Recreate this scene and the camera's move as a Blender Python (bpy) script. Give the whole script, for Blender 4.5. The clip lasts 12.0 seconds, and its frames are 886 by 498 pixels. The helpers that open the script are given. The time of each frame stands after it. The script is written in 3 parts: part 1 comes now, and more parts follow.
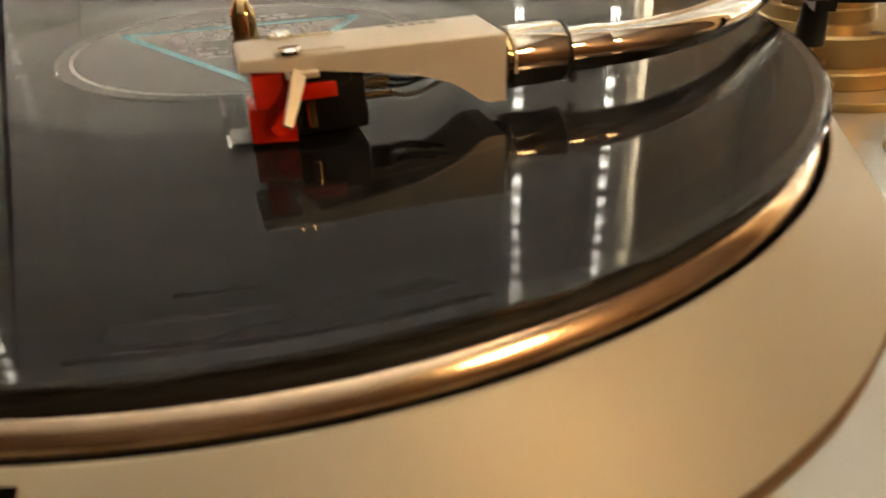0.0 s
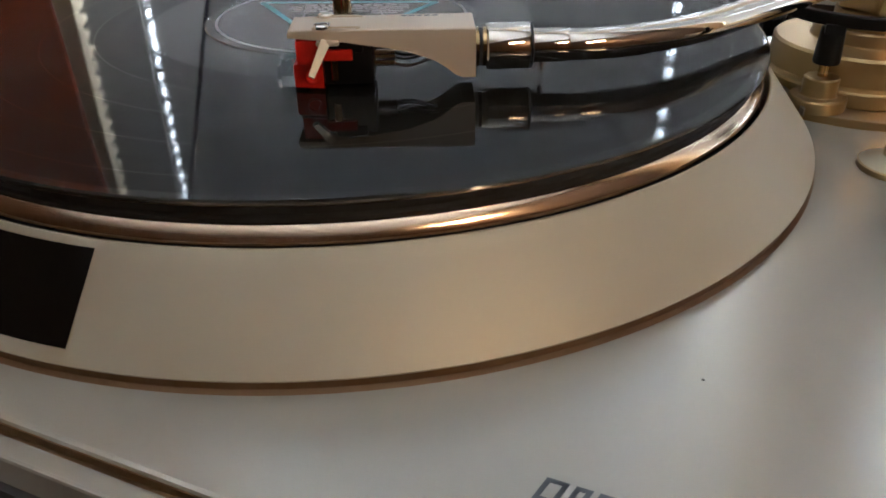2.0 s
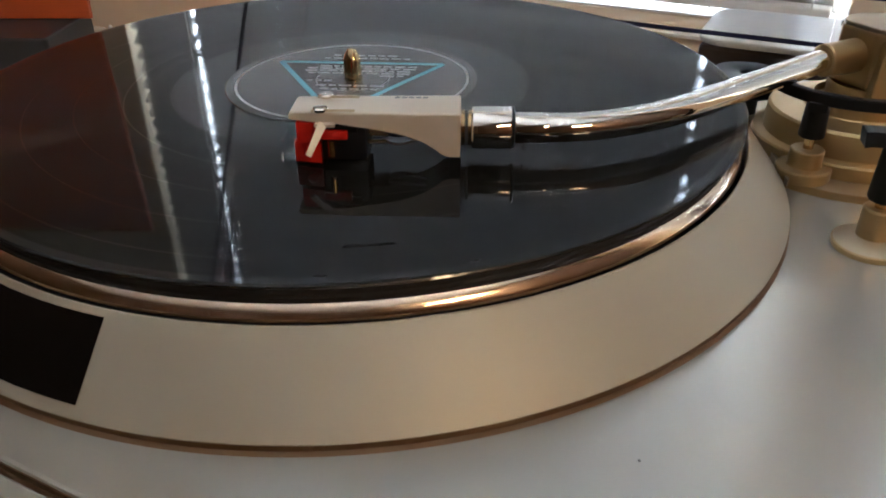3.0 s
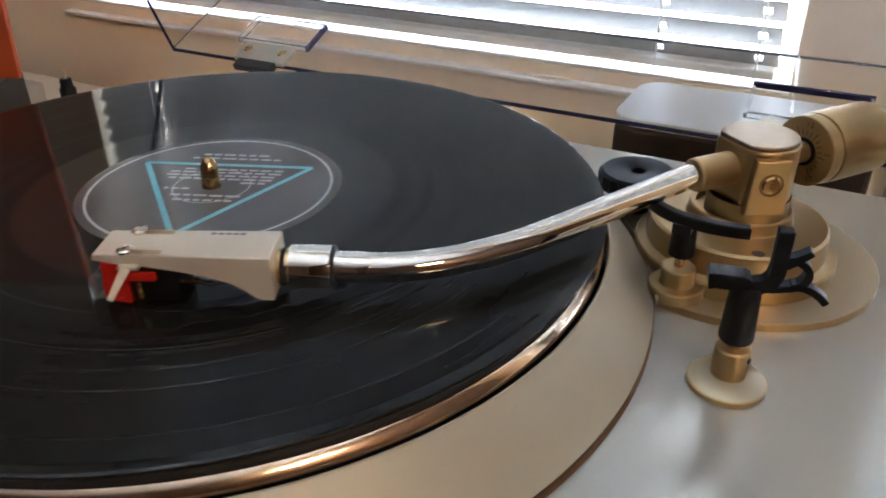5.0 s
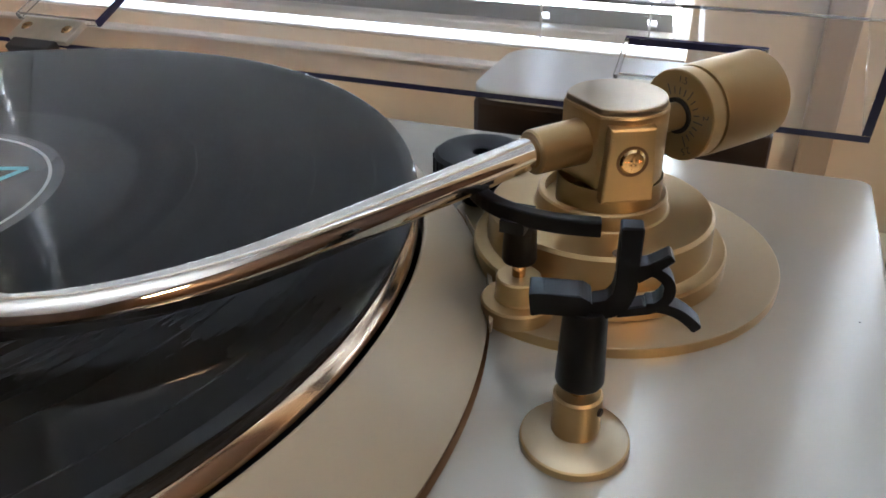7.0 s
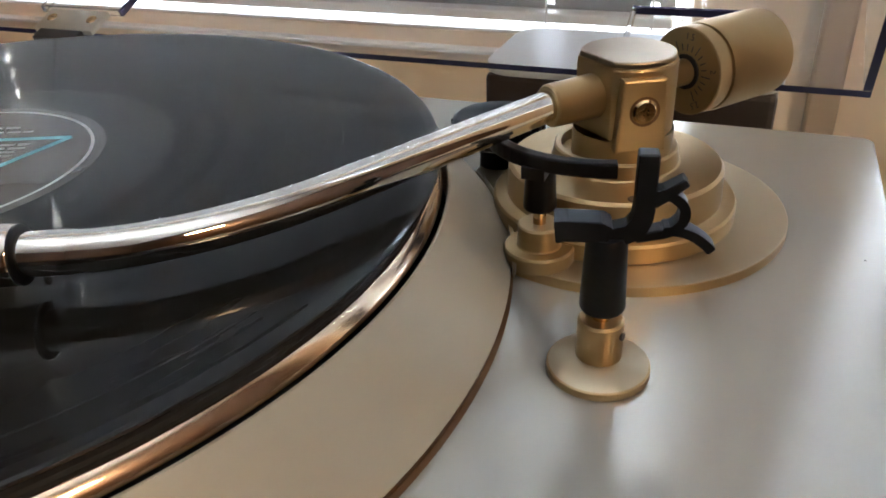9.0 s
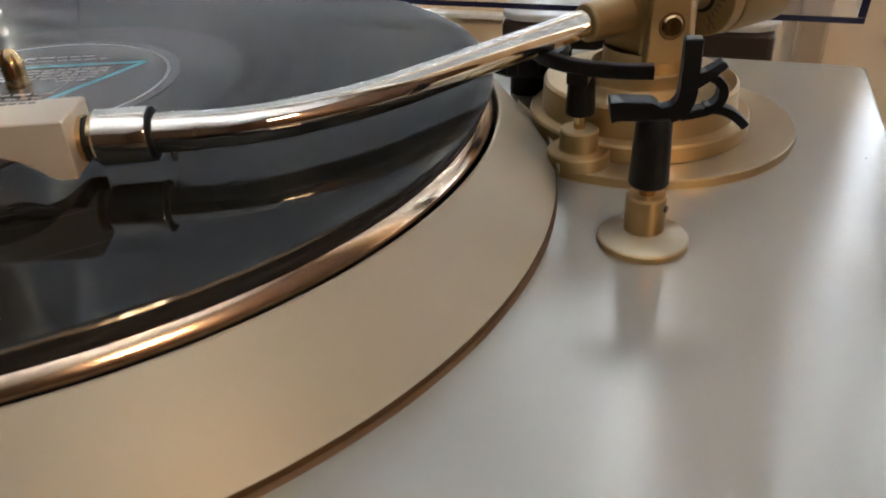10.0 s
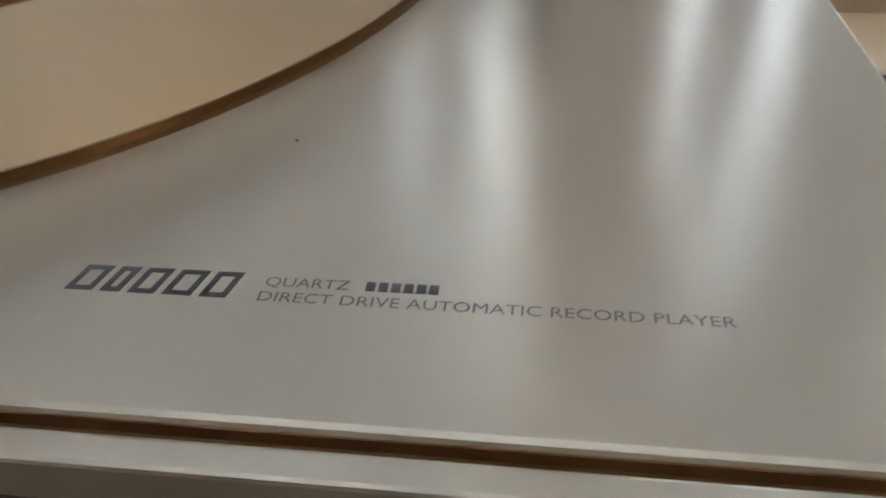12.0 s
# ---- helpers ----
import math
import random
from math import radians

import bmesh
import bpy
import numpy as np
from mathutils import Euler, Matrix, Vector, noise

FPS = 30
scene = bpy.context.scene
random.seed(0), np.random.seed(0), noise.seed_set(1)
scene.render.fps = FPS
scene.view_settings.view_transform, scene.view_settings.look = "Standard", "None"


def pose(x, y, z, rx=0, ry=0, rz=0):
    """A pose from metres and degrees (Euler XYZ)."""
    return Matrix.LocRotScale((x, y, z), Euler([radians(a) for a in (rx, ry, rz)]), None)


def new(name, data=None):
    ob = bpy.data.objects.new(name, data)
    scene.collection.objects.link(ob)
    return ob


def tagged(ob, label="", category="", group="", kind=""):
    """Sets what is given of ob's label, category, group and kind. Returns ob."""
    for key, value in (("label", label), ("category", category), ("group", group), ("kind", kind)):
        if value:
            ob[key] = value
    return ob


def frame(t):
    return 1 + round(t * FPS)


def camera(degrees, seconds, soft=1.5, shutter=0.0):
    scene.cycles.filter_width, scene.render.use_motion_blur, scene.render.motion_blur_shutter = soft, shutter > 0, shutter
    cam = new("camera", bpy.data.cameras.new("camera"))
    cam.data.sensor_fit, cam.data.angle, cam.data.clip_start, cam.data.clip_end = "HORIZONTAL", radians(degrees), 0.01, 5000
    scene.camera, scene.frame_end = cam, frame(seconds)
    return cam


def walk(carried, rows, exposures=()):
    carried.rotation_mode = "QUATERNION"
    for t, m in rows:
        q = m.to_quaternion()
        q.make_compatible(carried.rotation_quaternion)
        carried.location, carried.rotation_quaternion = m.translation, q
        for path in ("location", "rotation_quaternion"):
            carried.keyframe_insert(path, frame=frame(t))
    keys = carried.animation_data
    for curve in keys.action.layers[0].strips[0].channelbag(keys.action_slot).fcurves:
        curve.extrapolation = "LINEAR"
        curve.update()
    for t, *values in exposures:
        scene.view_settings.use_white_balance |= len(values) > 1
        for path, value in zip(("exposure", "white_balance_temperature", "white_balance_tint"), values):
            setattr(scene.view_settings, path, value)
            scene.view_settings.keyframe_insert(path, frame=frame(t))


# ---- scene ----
FOV = 59.04
PATH = [
    (0, 0.0833, -0.2122, 0.0920, 60.43, 1.72, 6.94),
    (0.5, 0.1161, -0.2293, 0.0922, 57.74, -1.40, 11.38),
    (1, 0.1322, -0.2453, 0.1022, 57.05, 1.13, 17.47),
    (1.5, 0.1373, -0.2553, 0.1065, 57.84, -0.15, 20.21),
    (2, 0.1529, -0.2571, 0.1112, 58.99, 0.64, 23.36),
    (2.5, 0.1668, -0.2558, 0.1230, 58.99, 1.19, 26.16),
    (3, 0.1720, -0.2552, 0.1377, 59.16, 0.51, 27.06),
    (5, 0.2073, -0.2030, 0.1639, 60.35, 0.29, 27.48),
    (5.5, 0.2165, -0.1721, 0.1543, 60.15, 0.91, 26.11),
    (6, 0.2174, -0.1475, 0.1427, 60.05, 0.73, 24.23),
    (6.5, 0.2183, -0.1284, 0.1320, 59.84, 1.24, 23.34),
    (7, 0.2197, -0.1194, 0.1295, 59.89, 0.83, 21.89),
    (9, 0.2212, -0.1382, 0.1227, 60.10, 2.30, 21.58),
    (9.5, 0.2184, -0.1580, 0.1199, 59.74, 2.26, 21.02),
    (10, 0.2112, -0.1807, 0.1132, 59.17, 2.40, 19.54),
    (10.5, 0.2060, -0.2073, 0.1059, 58.61, 2.51, 17.41),
    (11, 0.2049, -0.2317, 0.0973, 56.33, 1.35, 13.57),
    (11.5, 0.2059, -0.2457, 0.0842, 54.52, 1.49, 9.86),
    (12, 0.1978, -0.2425, 0.0764, 51.42, 1.98, 6.87),
]
cam = camera(FOV, 12.0, soft=1.7, shutter=0.4)
EXPOSURES = [(0.0, 0.34, 8000, 10), (0.5, 0.0, 6300, 10), (1.0, -0.06, 5950, 10), (2.0, -0.12, 5600, 10), (3.0, -0.12, 5500, 10), (5.0, 0.03, 5400, 10), (7.0, 0.0, 5400, 10), (9.0, 0.05, 5550, 10), (9.5, 0.1, 5650, 10), (10.5, -0.08, 5750, 10), (12.0, -0.28, 5900, 10)]
walk(cam, [(t, pose(x, y, z, rx, ry, rz)) for t, x, y, z, rx, ry, rz in PATH], EXPOSURES)

# ---- light ----
# z = 0 is the top of the turntable's deck, the origin the axis of its spindle; the sideboard lies 0.115 m lower.
FLOOR, TABLE = -0.90, -0.115
sky = bpy.data.worlds.new("sky")
scene.world = sky
sky.use_nodes = True
wn = sky.node_tree.nodes
st = wn.new("ShaderNodeTexSky")
st.sky_type, st.sun_disc, st.sun_elevation, st.sun_rotation = "NISHITA", False, radians(35), radians(150)
sky.node_tree.links.new(st.outputs[0], wn["Background"].inputs[0])
wn["Background"].inputs[1].default_value = 0.1


# ---- materials ----
def material(name, color, rough=0.5, metal=0.0, spec=0.5, bump=0.0, scale=200.0, vary=0.08, vscale=12.0, coat=0.0, trans=0.0, ior=1.45, rvary=0.0):
    """A plain painted, metal or plastic surface with fine grain, slow tone changes and a little relief."""
    m = bpy.data.materials.new(name)
    m.use_nodes = True
    nt = m.node_tree
    b = nt.nodes["Principled BSDF"]
    b.inputs["Roughness"].default_value = rough
    b.inputs["Metallic"].default_value = metal
    b.inputs["Specular IOR Level"].default_value = spec
    b.inputs["Coat Weight"].default_value = coat
    b.inputs["Coat Roughness"].default_value = 0.08
    b.inputs["Transmission Weight"].default_value = trans
    b.inputs["IOR"].default_value = ior
    co = nt.nodes.new("ShaderNodeTexCoord")
    slow = nt.nodes.new("ShaderNodeTexNoise")
    slow.inputs["Scale"].default_value, slow.inputs["Detail"].default_value = vscale, 5
    nt.links.new(co.outputs["Object"], slow.inputs["Vector"])
    ramp = nt.nodes.new("ShaderNodeMapRange")
    ramp.inputs["From Min"].default_value, ramp.inputs["From Max"].default_value = 0.25, 0.75
    ramp.inputs["To Min"].default_value, ramp.inputs["To Max"].default_value = 1 - vary, 1 + vary
    nt.links.new(slow.outputs[0], ramp.inputs["Value"])
    mul = nt.nodes.new("ShaderNodeVectorMath")
    mul.operation = "SCALE"
    mul.inputs[0].default_value = color
    nt.links.new(ramp.outputs[0], mul.inputs["Scale"])
    nt.links.new(mul.outputs[0], b.inputs["Base Color"])
    fine = nt.nodes.new("ShaderNodeTexNoise")
    fine.inputs["Scale"].default_value, fine.inputs["Detail"].default_value = scale, 3
    nt.links.new(co.outputs["Object"], fine.inputs["Vector"])
    if bump:
        bp = nt.nodes.new("ShaderNodeBump")
        bp.inputs["Strength"].default_value = 1.0
        bp.inputs["Distance"].default_value = bump
        nt.links.new(fine.outputs[0], bp.inputs["Height"])
        nt.links.new(bp.outputs[0], b.inputs["Normal"])
    if rvary:
        rr = nt.nodes.new("ShaderNodeMapRange")
        rr.inputs["From Min"].default_value, rr.inputs["From Max"].default_value = 0.3, 0.7
        rr.inputs["To Min"].default_value, rr.inputs["To Max"].default_value = rough - rvary, rough + rvary
        nt.links.new(slow.outputs[0], rr.inputs["Value"])
        nt.links.new(rr.outputs[0], b.inputs["Roughness"])
    return m


def vinyl_material():
    """Black vinyl: concentric grooves that scatter light across themselves, a smooth run-out and gaps between the tracks."""
    m = material("vinyl", (0.010, 0.0092, 0.008), 0.06, spec=0.1, vary=0.2, vscale=40)
    nt = m.node_tree
    b = nt.nodes["Principled BSDF"]

    def calc(op, x, y=None, z=None):
        n = nt.nodes.new("ShaderNodeMath")
        n.operation = op
        for i, q in enumerate((x, y, z)):
            if q is None:
                continue
            if isinstance(q, (int, float)):
                n.inputs[i].default_value = q
            else:
                nt.links.new(q, n.inputs[i])
        return n.outputs[0]

    def ramp(x, lo, hi, out_lo, out_hi):
        n = nt.nodes.new("ShaderNodeMapRange")
        nt.links.new(x, n.inputs["Value"])
        for key, q in (("From Min", lo), ("From Max", hi), ("To Min", out_lo), ("To Max", out_hi)):
            n.inputs[key].default_value = q
        return n.outputs[0]

    def line_noise(x, scale, detail):
        n = nt.nodes.new("ShaderNodeTexNoise")
        n.noise_dimensions = "1D"
        n.inputs["Scale"].default_value, n.inputs["Detail"].default_value = scale, detail
        nt.links.new(x, n.inputs["W"])
        return n.outputs[0]

    co = nt.nodes.new("ShaderNodeTexCoord")
    xyz = nt.nodes.new("ShaderNodeSeparateXYZ")
    nt.links.new(co.outputs["Object"], xyz.inputs[0])
    x, y = xyz.outputs[0], xyz.outputs[1]
    radius = calc("SQRT", calc("ADD", calc("MULTIPLY", x, x), calc("MULTIPLY", y, y)))
    angle = calc("ARCTAN2", y, x)
    # 1 on the grooves, 0 on the run-out beside the label, and thin smooth gaps between the tracks
    groove = ramp(radius, 0.0692, 0.0700, 0.0, 1.0)
    phase = calc("FRACT", calc("DIVIDE", calc("SUBTRACT", radius, 0.0700), 0.0172))
    gap = calc("MULTIPLY", calc("LESS_THAN", phase, 0.028), groove)
    edge = ramp(radius, 0.1470, 0.1476, 0.0, 1.0)
    smooth_part = calc("MAXIMUM", calc("MAXIMUM", calc("SUBTRACT", 1.0, groove), gap), edge)
    # groove relief and the slow waves of a pressed disc
    relief = calc("MULTIPLY", line_noise(radius, 9000.0, 1.0), 0.0000012)
    relief = calc("ADD", relief, calc("MULTIPLY", line_noise(radius, 2600.0, 1.0), 0.000002))
    relief = calc("MULTIPLY", relief, ramp(smooth_part, 0.0, 1.0, 1.0, 0.1))
    polar = nt.nodes.new("ShaderNodeCombineXYZ")
    nt.links.new(calc("MULTIPLY", angle, 7.0), polar.inputs[0])
    nt.links.new(calc("MULTIPLY", radius, 22.0), polar.inputs[1])
    wave = nt.nodes.new("ShaderNodeTexNoise")
    wave.inputs["Scale"].default_value, wave.inputs["Detail"].default_value = 1.0, 1.0
    nt.links.new(polar.outputs[0], wave.inputs["Vector"])
    relief = calc("ADD", relief, calc("MULTIPLY", wave.outputs[0], 0.00013))
    bp = nt.nodes.new("ShaderNodeBump")
    bp.inputs["Distance"].default_value, bp.inputs["Strength"].default_value = 1.0, 0.2
    nt.links.new(relief, bp.inputs["Height"])
    nt.links.new(bp.outputs[0], b.inputs["Normal"])
    loud = ramp(line_noise(radius, 420.0, 5.0), 0.35, 0.65, 0.02, 0.065)
    nt.links.new(calc("ADD", calc("MULTIPLY", loud, calc("SUBTRACT", 1.0, smooth_part)), calc("MULTIPLY", smooth_part, 0.06)), b.inputs["Roughness"])
    nt.links.new(ramp(smooth_part, 0.0, 1.0, 0.085, 0.28), b.inputs["Specular IOR Level"])
    # sheen scattered across the grooves, in bands of louder and quieter music
    tg = nt.nodes.new("ShaderNodeTangent")
    tg.direction_type, tg.axis = "RADIAL", "Z"
    sheen = nt.nodes.new("ShaderNodeBsdfAnisotropic")
    sheen.inputs["Color"].default_value = (0.95, 0.95, 0.95, 1)
    sheen.inputs["Roughness"].default_value, sheen.inputs["Anisotropy"].default_value = 0.26, -0.92
    nt.links.new(tg.outputs[0], sheen.inputs["Tangent"])
    band = ramp(line_noise(radius, 170.0, 4.0), 0.3, 0.7, 0.002, 0.012)
    amount = calc("ADD", calc("MULTIPLY", band, groove), calc("MULTIPLY", smooth_part, 0.008))
    mx = nt.nodes.new("ShaderNodeMixShader")
    nt.links.new(amount, mx.inputs[0])
    nt.links.new(b.outputs[0], mx.inputs[1])
    nt.links.new(sheen.outputs[0], mx.inputs[2])
    nt.links.new(mx.outputs[0], nt.nodes["Material Output"].inputs[0])
    return m


def slat_material():
    """White painted slats that let a part of the daylight shine through."""
    m = material("slat_paint", (0.27, 0.26, 0.245), 0.45, vary=0.04)
    nt = m.node_tree
    b = nt.nodes["Principled BSDF"]
    tl = nt.nodes.new("ShaderNodeBsdfTranslucent")
    tl.inputs[0].default_value = (0.86, 0.83, 0.78, 1)
    mx = nt.nodes.new("ShaderNodeMixShader")
    mx.inputs[0].default_value = 0.05
    nt.links.new(b.outputs[0], mx.inputs[1])
    nt.links.new(tl.outputs[0], mx.inputs[2])
    nt.links.new(mx.outputs[0], nt.nodes["Material Output"].inputs[0])
    return m


def glow_material(name, color, strength):
    m = bpy.data.materials.new(name)
    m.use_nodes = True
    b = m.node_tree.nodes["Principled BSDF"]
    b.inputs["Base Color"].default_value = (*color, 1)
    b.inputs["Emission Color"].default_value = (*color, 1)
    b.inputs["Emission Strength"].default_value = strength
    return m


DECK = material("champagne_paint", (0.445, 0.430, 0.385), 0.15, metal=0.4, bump=0.000035, scale=2000, vary=0.03, vscale=9)
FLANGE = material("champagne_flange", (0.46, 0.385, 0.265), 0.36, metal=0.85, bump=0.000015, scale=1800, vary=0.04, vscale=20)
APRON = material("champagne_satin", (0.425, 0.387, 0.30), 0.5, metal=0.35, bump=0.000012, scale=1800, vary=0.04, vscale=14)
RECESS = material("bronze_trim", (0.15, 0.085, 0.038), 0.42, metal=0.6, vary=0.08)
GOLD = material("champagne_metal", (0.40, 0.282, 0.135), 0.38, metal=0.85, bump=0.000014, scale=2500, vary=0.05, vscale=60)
RIM = material("polished_platter_rim", (0.80, 0.625, 0.46), 0.17, metal=1.0, vary=0.03)
CHROME = material("chrome", (0.78, 0.73, 0.66), 0.035, metal=1.0, vary=0.02)
BRASS = material("brass", (0.58, 0.42, 0.21), 0.13, metal=1.0, vary=0.06)
BLACK = material("black_plastic", (0.005, 0.005, 0.006), 0.42, spec=0.25, vary=0.15, bump=0.00001, scale=2500)
RUBBER = material("black_rubber", (0.010, 0.010, 0.011), 0.6, vary=0.2)
VINYL = vinyl_material()
LABEL = material("label_paper", (0.062, 0.058, 0.056), 0.2, vary=0.06, vscale=60)
LABEL_BLUE = material("label_blue_ink", (0.16, 0.42, 0.50), 0.45, vary=0.05, vscale=80)
LABEL_GREY = material("label_grey_ink", (0.38, 0.38, 0.39), 0.45)
SHELL = material("headshell_paint", (0.60, 0.52, 0.405), 0.36, metal=0.25, bump=0.00001, scale=2500, vary=0.03)
RED = material("red_plastic", (0.52, 0.018, 0.010), 0.16, vary=0.25, vscale=160, coat=0.4)
CLEAR = material("clear_plastic", (0.95, 0.95, 0.95), 0.04, trans=1.0, vary=0.0)
ACRYLIC = material("clear_acrylic", (0.97, 0.975, 0.985), 0.0, trans=1.0, vary=0.0, ior=1.35)
# fine dust and scratches on the lid scatter a little light
an = ACRYLIC.node_tree
dust = an.nodes.new("ShaderNodeBsdfTranslucent")
dust.inputs[0].default_value = (0.9, 0.9, 0.9, 1)
film_noise = an.nodes.new("ShaderNodeTexNoise")
film_noise.inputs["Scale"].default_value, film_noise.inputs["Detail"].default_value = 35.0, 8.0
haze = an.nodes.new("ShaderNodeMapRange")
haze.inputs["From Min"].default_value, haze.inputs["From Max"].default_value = 0.3, 0.75
haze.inputs["To Min"].default_value, haze.inputs["To Max"].default_value = 0.02, 0.075
an.links.new(film_noise.outputs[0], haze.inputs["Value"])
hz = an.nodes.new("ShaderNodeMixShader")
an.links.new(haze.outputs[0], hz.inputs[0])
an.links.new(an.nodes["Principled BSDF"].outputs[0], hz.inputs[1])
an.links.new(dust.outputs[0], hz.inputs[2])
an.links.new(hz.outputs[0], an.nodes["Material Output"].inputs[0])
# dark blue colour that paints in the darkness seen inside clear acrylic edges
ACRYLIC_EDGE = material("darkened_acrylic_edge", (0.022, 0.022, 0.07), 0.25, vary=0.05)
INK = material("dark_print", (0.05, 0.055, 0.065), 0.45)
SMOKED = material("smoked_glass", (0.012, 0.010, 0.009), 0.1, vary=0.1)
CHARCOAL = material("charcoal_paint", (0.03, 0.027, 0.025), 0.4, vary=0.1)
BRUSHED = material("turned_metal", (0.36, 0.29, 0.205), 0.36, metal=1.0, vary=0.04, vscale=120)
bt = BRUSHED.node_tree.nodes.new("ShaderNodeTangent")
bt.direction_type, bt.axis = "RADIAL", "Z"
BRUSHED.node_tree.links.new(bt.outputs[0], BRUSHED.node_tree.nodes["Principled BSDF"].inputs["Tangent"])
BRUSHED.node_tree.nodes["Principled BSDF"].inputs["Anisotropic"].default_value = 0.8
STEEL = material("steel", (0.62, 0.58, 0.50), 0.28, metal=1.0, vary=0.08, vscale=120)
CREAM = material("cream_paint", (0.66, 0.58, 0.45), 0.5, vary=0.05, bump=0.00005, scale=90)
SHELF = material("beige_board", (0.42, 0.33, 0.23), 0.55, vary=0.08, vscale=5, bump=0.0001, scale=60)
WALL = material("wall_paint", (0.83, 0.69, 0.49), 0.75, vary=0.04, vscale=3, bump=0.0002, scale=60)
DIM_WALL = material("dim_wall", (0.10, 0.055, 0.028), 0.5, vary=0.3, vscale=4)
CEILING = material("ceiling_paint", (0.78, 0.74, 0.68), 0.8, vary=0.03, vscale=2)
WOOD = material("floor_wood", (0.20, 0.115, 0.06), 0.4, vary=0.25, vscale=6)
WHITE = material("white_gloss", (0.80, 0.79, 0.77), 0.35, vary=0.03)
SLAT = slat_material()
SKYGLOW = glow_material("overcast_sky", (0.88, 0.945, 1.0), 26.0)
BULB = glow_material("warm_bulb", (1.0, 0.66, 0.35), 106.0)
ORANGE = material("orange_card", (0.50, 0.085, 0.015), 0.55, vary=0.1, vscale=20)
BROWN = material("dark_brown_plastic", (0.045, 0.032, 0.025), 0.4, vary=0.1)
GREYTOP = material("grey_plastic", (0.42, 0.43, 0.43), 0.3, vary=0.05)
GREEN = material("green_card", (0.03, 0.24, 0.06), 0.5)
# yellow darkened for the shade in which the game box stands
YELLOW = material("shaded_yellow_card", (0.42, 0.27, 0.02), 0.5)
MAROON = material("dull_red_card", (0.28, 0.04, 0.03), 0.55)
# white card with the shelf's shade mixed into its colour
CARD = material("shaded_white_card", (0.40, 0.36, 0.30), 0.6, vary=0.12, vscale=30)
PALE = material("lilac_card", (0.55, 0.52, 0.66), 0.5, vary=0.05, vscale=40)


# ---- building helpers; lengths in millimetres ----
def part(name, bm, mat, parent=None, label="", smooth=None):
    """Links a bmesh, in millimetres, as one mesh object."""
    bmesh.ops.scale(bm, vec=(0.001, 0.001, 0.001), verts=bm.verts)
    me = bpy.data.meshes.new(name)
    bm.to_mesh(me)
    bm.free()
    for mm in mat if isinstance(mat, (list, tuple)) else (mat,):
        me.materials.append(mm)
    if smooth is not None:
        me.polygons.foreach_set("use_smooth", [True] * len(me.polygons))
        me.set_sharp_from_angle(angle=radians(smooth))
    ob = new(name, me)
    if parent:
        ob.parent = parent
    if label:
        ob["label"] = label
    return ob


def empty(name):
    return new(name)


def box(x0, y0, z0, x1, y1, z1, bevel=0.0, seg=2):
    bm = bmesh.new()
    bmesh.ops.create_cube(bm, size=1.0)
    bmesh.ops.scale(bm, vec=(x1 - x0, y1 - y0, z1 - z0), verts=bm.verts)
    bmesh.ops.translate(bm, vec=((x0 + x1) / 2, (y0 + y1) / 2, (z0 + z1) / 2), verts=bm.verts)
    if bevel:
        bmesh.ops.bevel(bm, geom=bm.edges[:], offset=bevel, segments=seg, profile=0.5, affect="EDGES")
    return bm


def lathe(profile, segs=64, at=(0, 0, 0), closed=False):
    """Turns a profile of (radius, z) round the z axis."""
    bm = bmesh.new()
    rings = []
    for r, z in profile:
        if r < 1e-6:
            rings.append([bm.verts.new((0, 0, z))])
        else:
            rings.append([bm.verts.new((r * math.cos(2 * math.pi * k / segs), r * math.sin(2 * math.pi * k / segs), z)) for k in range(segs)])
    pairs = list(zip(rings, rings[1:])) + ([(rings[-1], rings[0])] if closed else [])
    for a, b in pairs:
        for k in range(segs):
            j = (k + 1) % segs
            vs = [a[k % len(a)], b[k % len(b)], b[j % len(b)], a[j % len(a)]]
            u = []
            for v in vs:
                if v not in u:
                    u.append(v)
            if len(u) > 2:
                bm.faces.new(u)
    bmesh.ops.recalc_face_normals(bm, faces=bm.faces)
    bmesh.ops.translate(bm, vec=at, verts=bm.verts)
    return bm


def turned(bm, m):
    bmesh.ops.transform(bm, matrix=m, verts=bm.verts)
    return bm


def place(x, y, z, rx=0, ry=0, rz=0):
    return Matrix.LocRotScale((x, y, z), Euler([radians(a) for a in (rx, ry, rz)]), None)


def joined(*bms):
    out = bmesh.new()
    for b in bms:
        me = bpy.data.meshes.new("piece")
        b.to_mesh(me)
        b.free()
        out.from_mesh(me)
        bpy.data.meshes.remove(me)
    return out


def prism(outline, z0, z1, bevel=0.0):
    """An upright prism on an outline of (x, y)."""
    bm = bmesh.new()
    low = [bm.verts.new((x, y, z0)) for x, y in outline]
    top = [bm.verts.new((x, y, z1)) for x, y in outline]
    n = len(outline)
    bm.faces.new(low[::-1])
    lid = bm.faces.new(top)
    for k in range(n):
        bm.faces.new((low[k], low[(k + 1) % n], top[(k + 1) % n], top[k]))
    bmesh.ops.recalc_face_normals(bm, faces=bm.faces)
    if bevel:
        bmesh.ops.bevel(bm, geom=lid.edges[:], offset=bevel, segments=2, profile=0.5, affect="EDGES")
    return bm


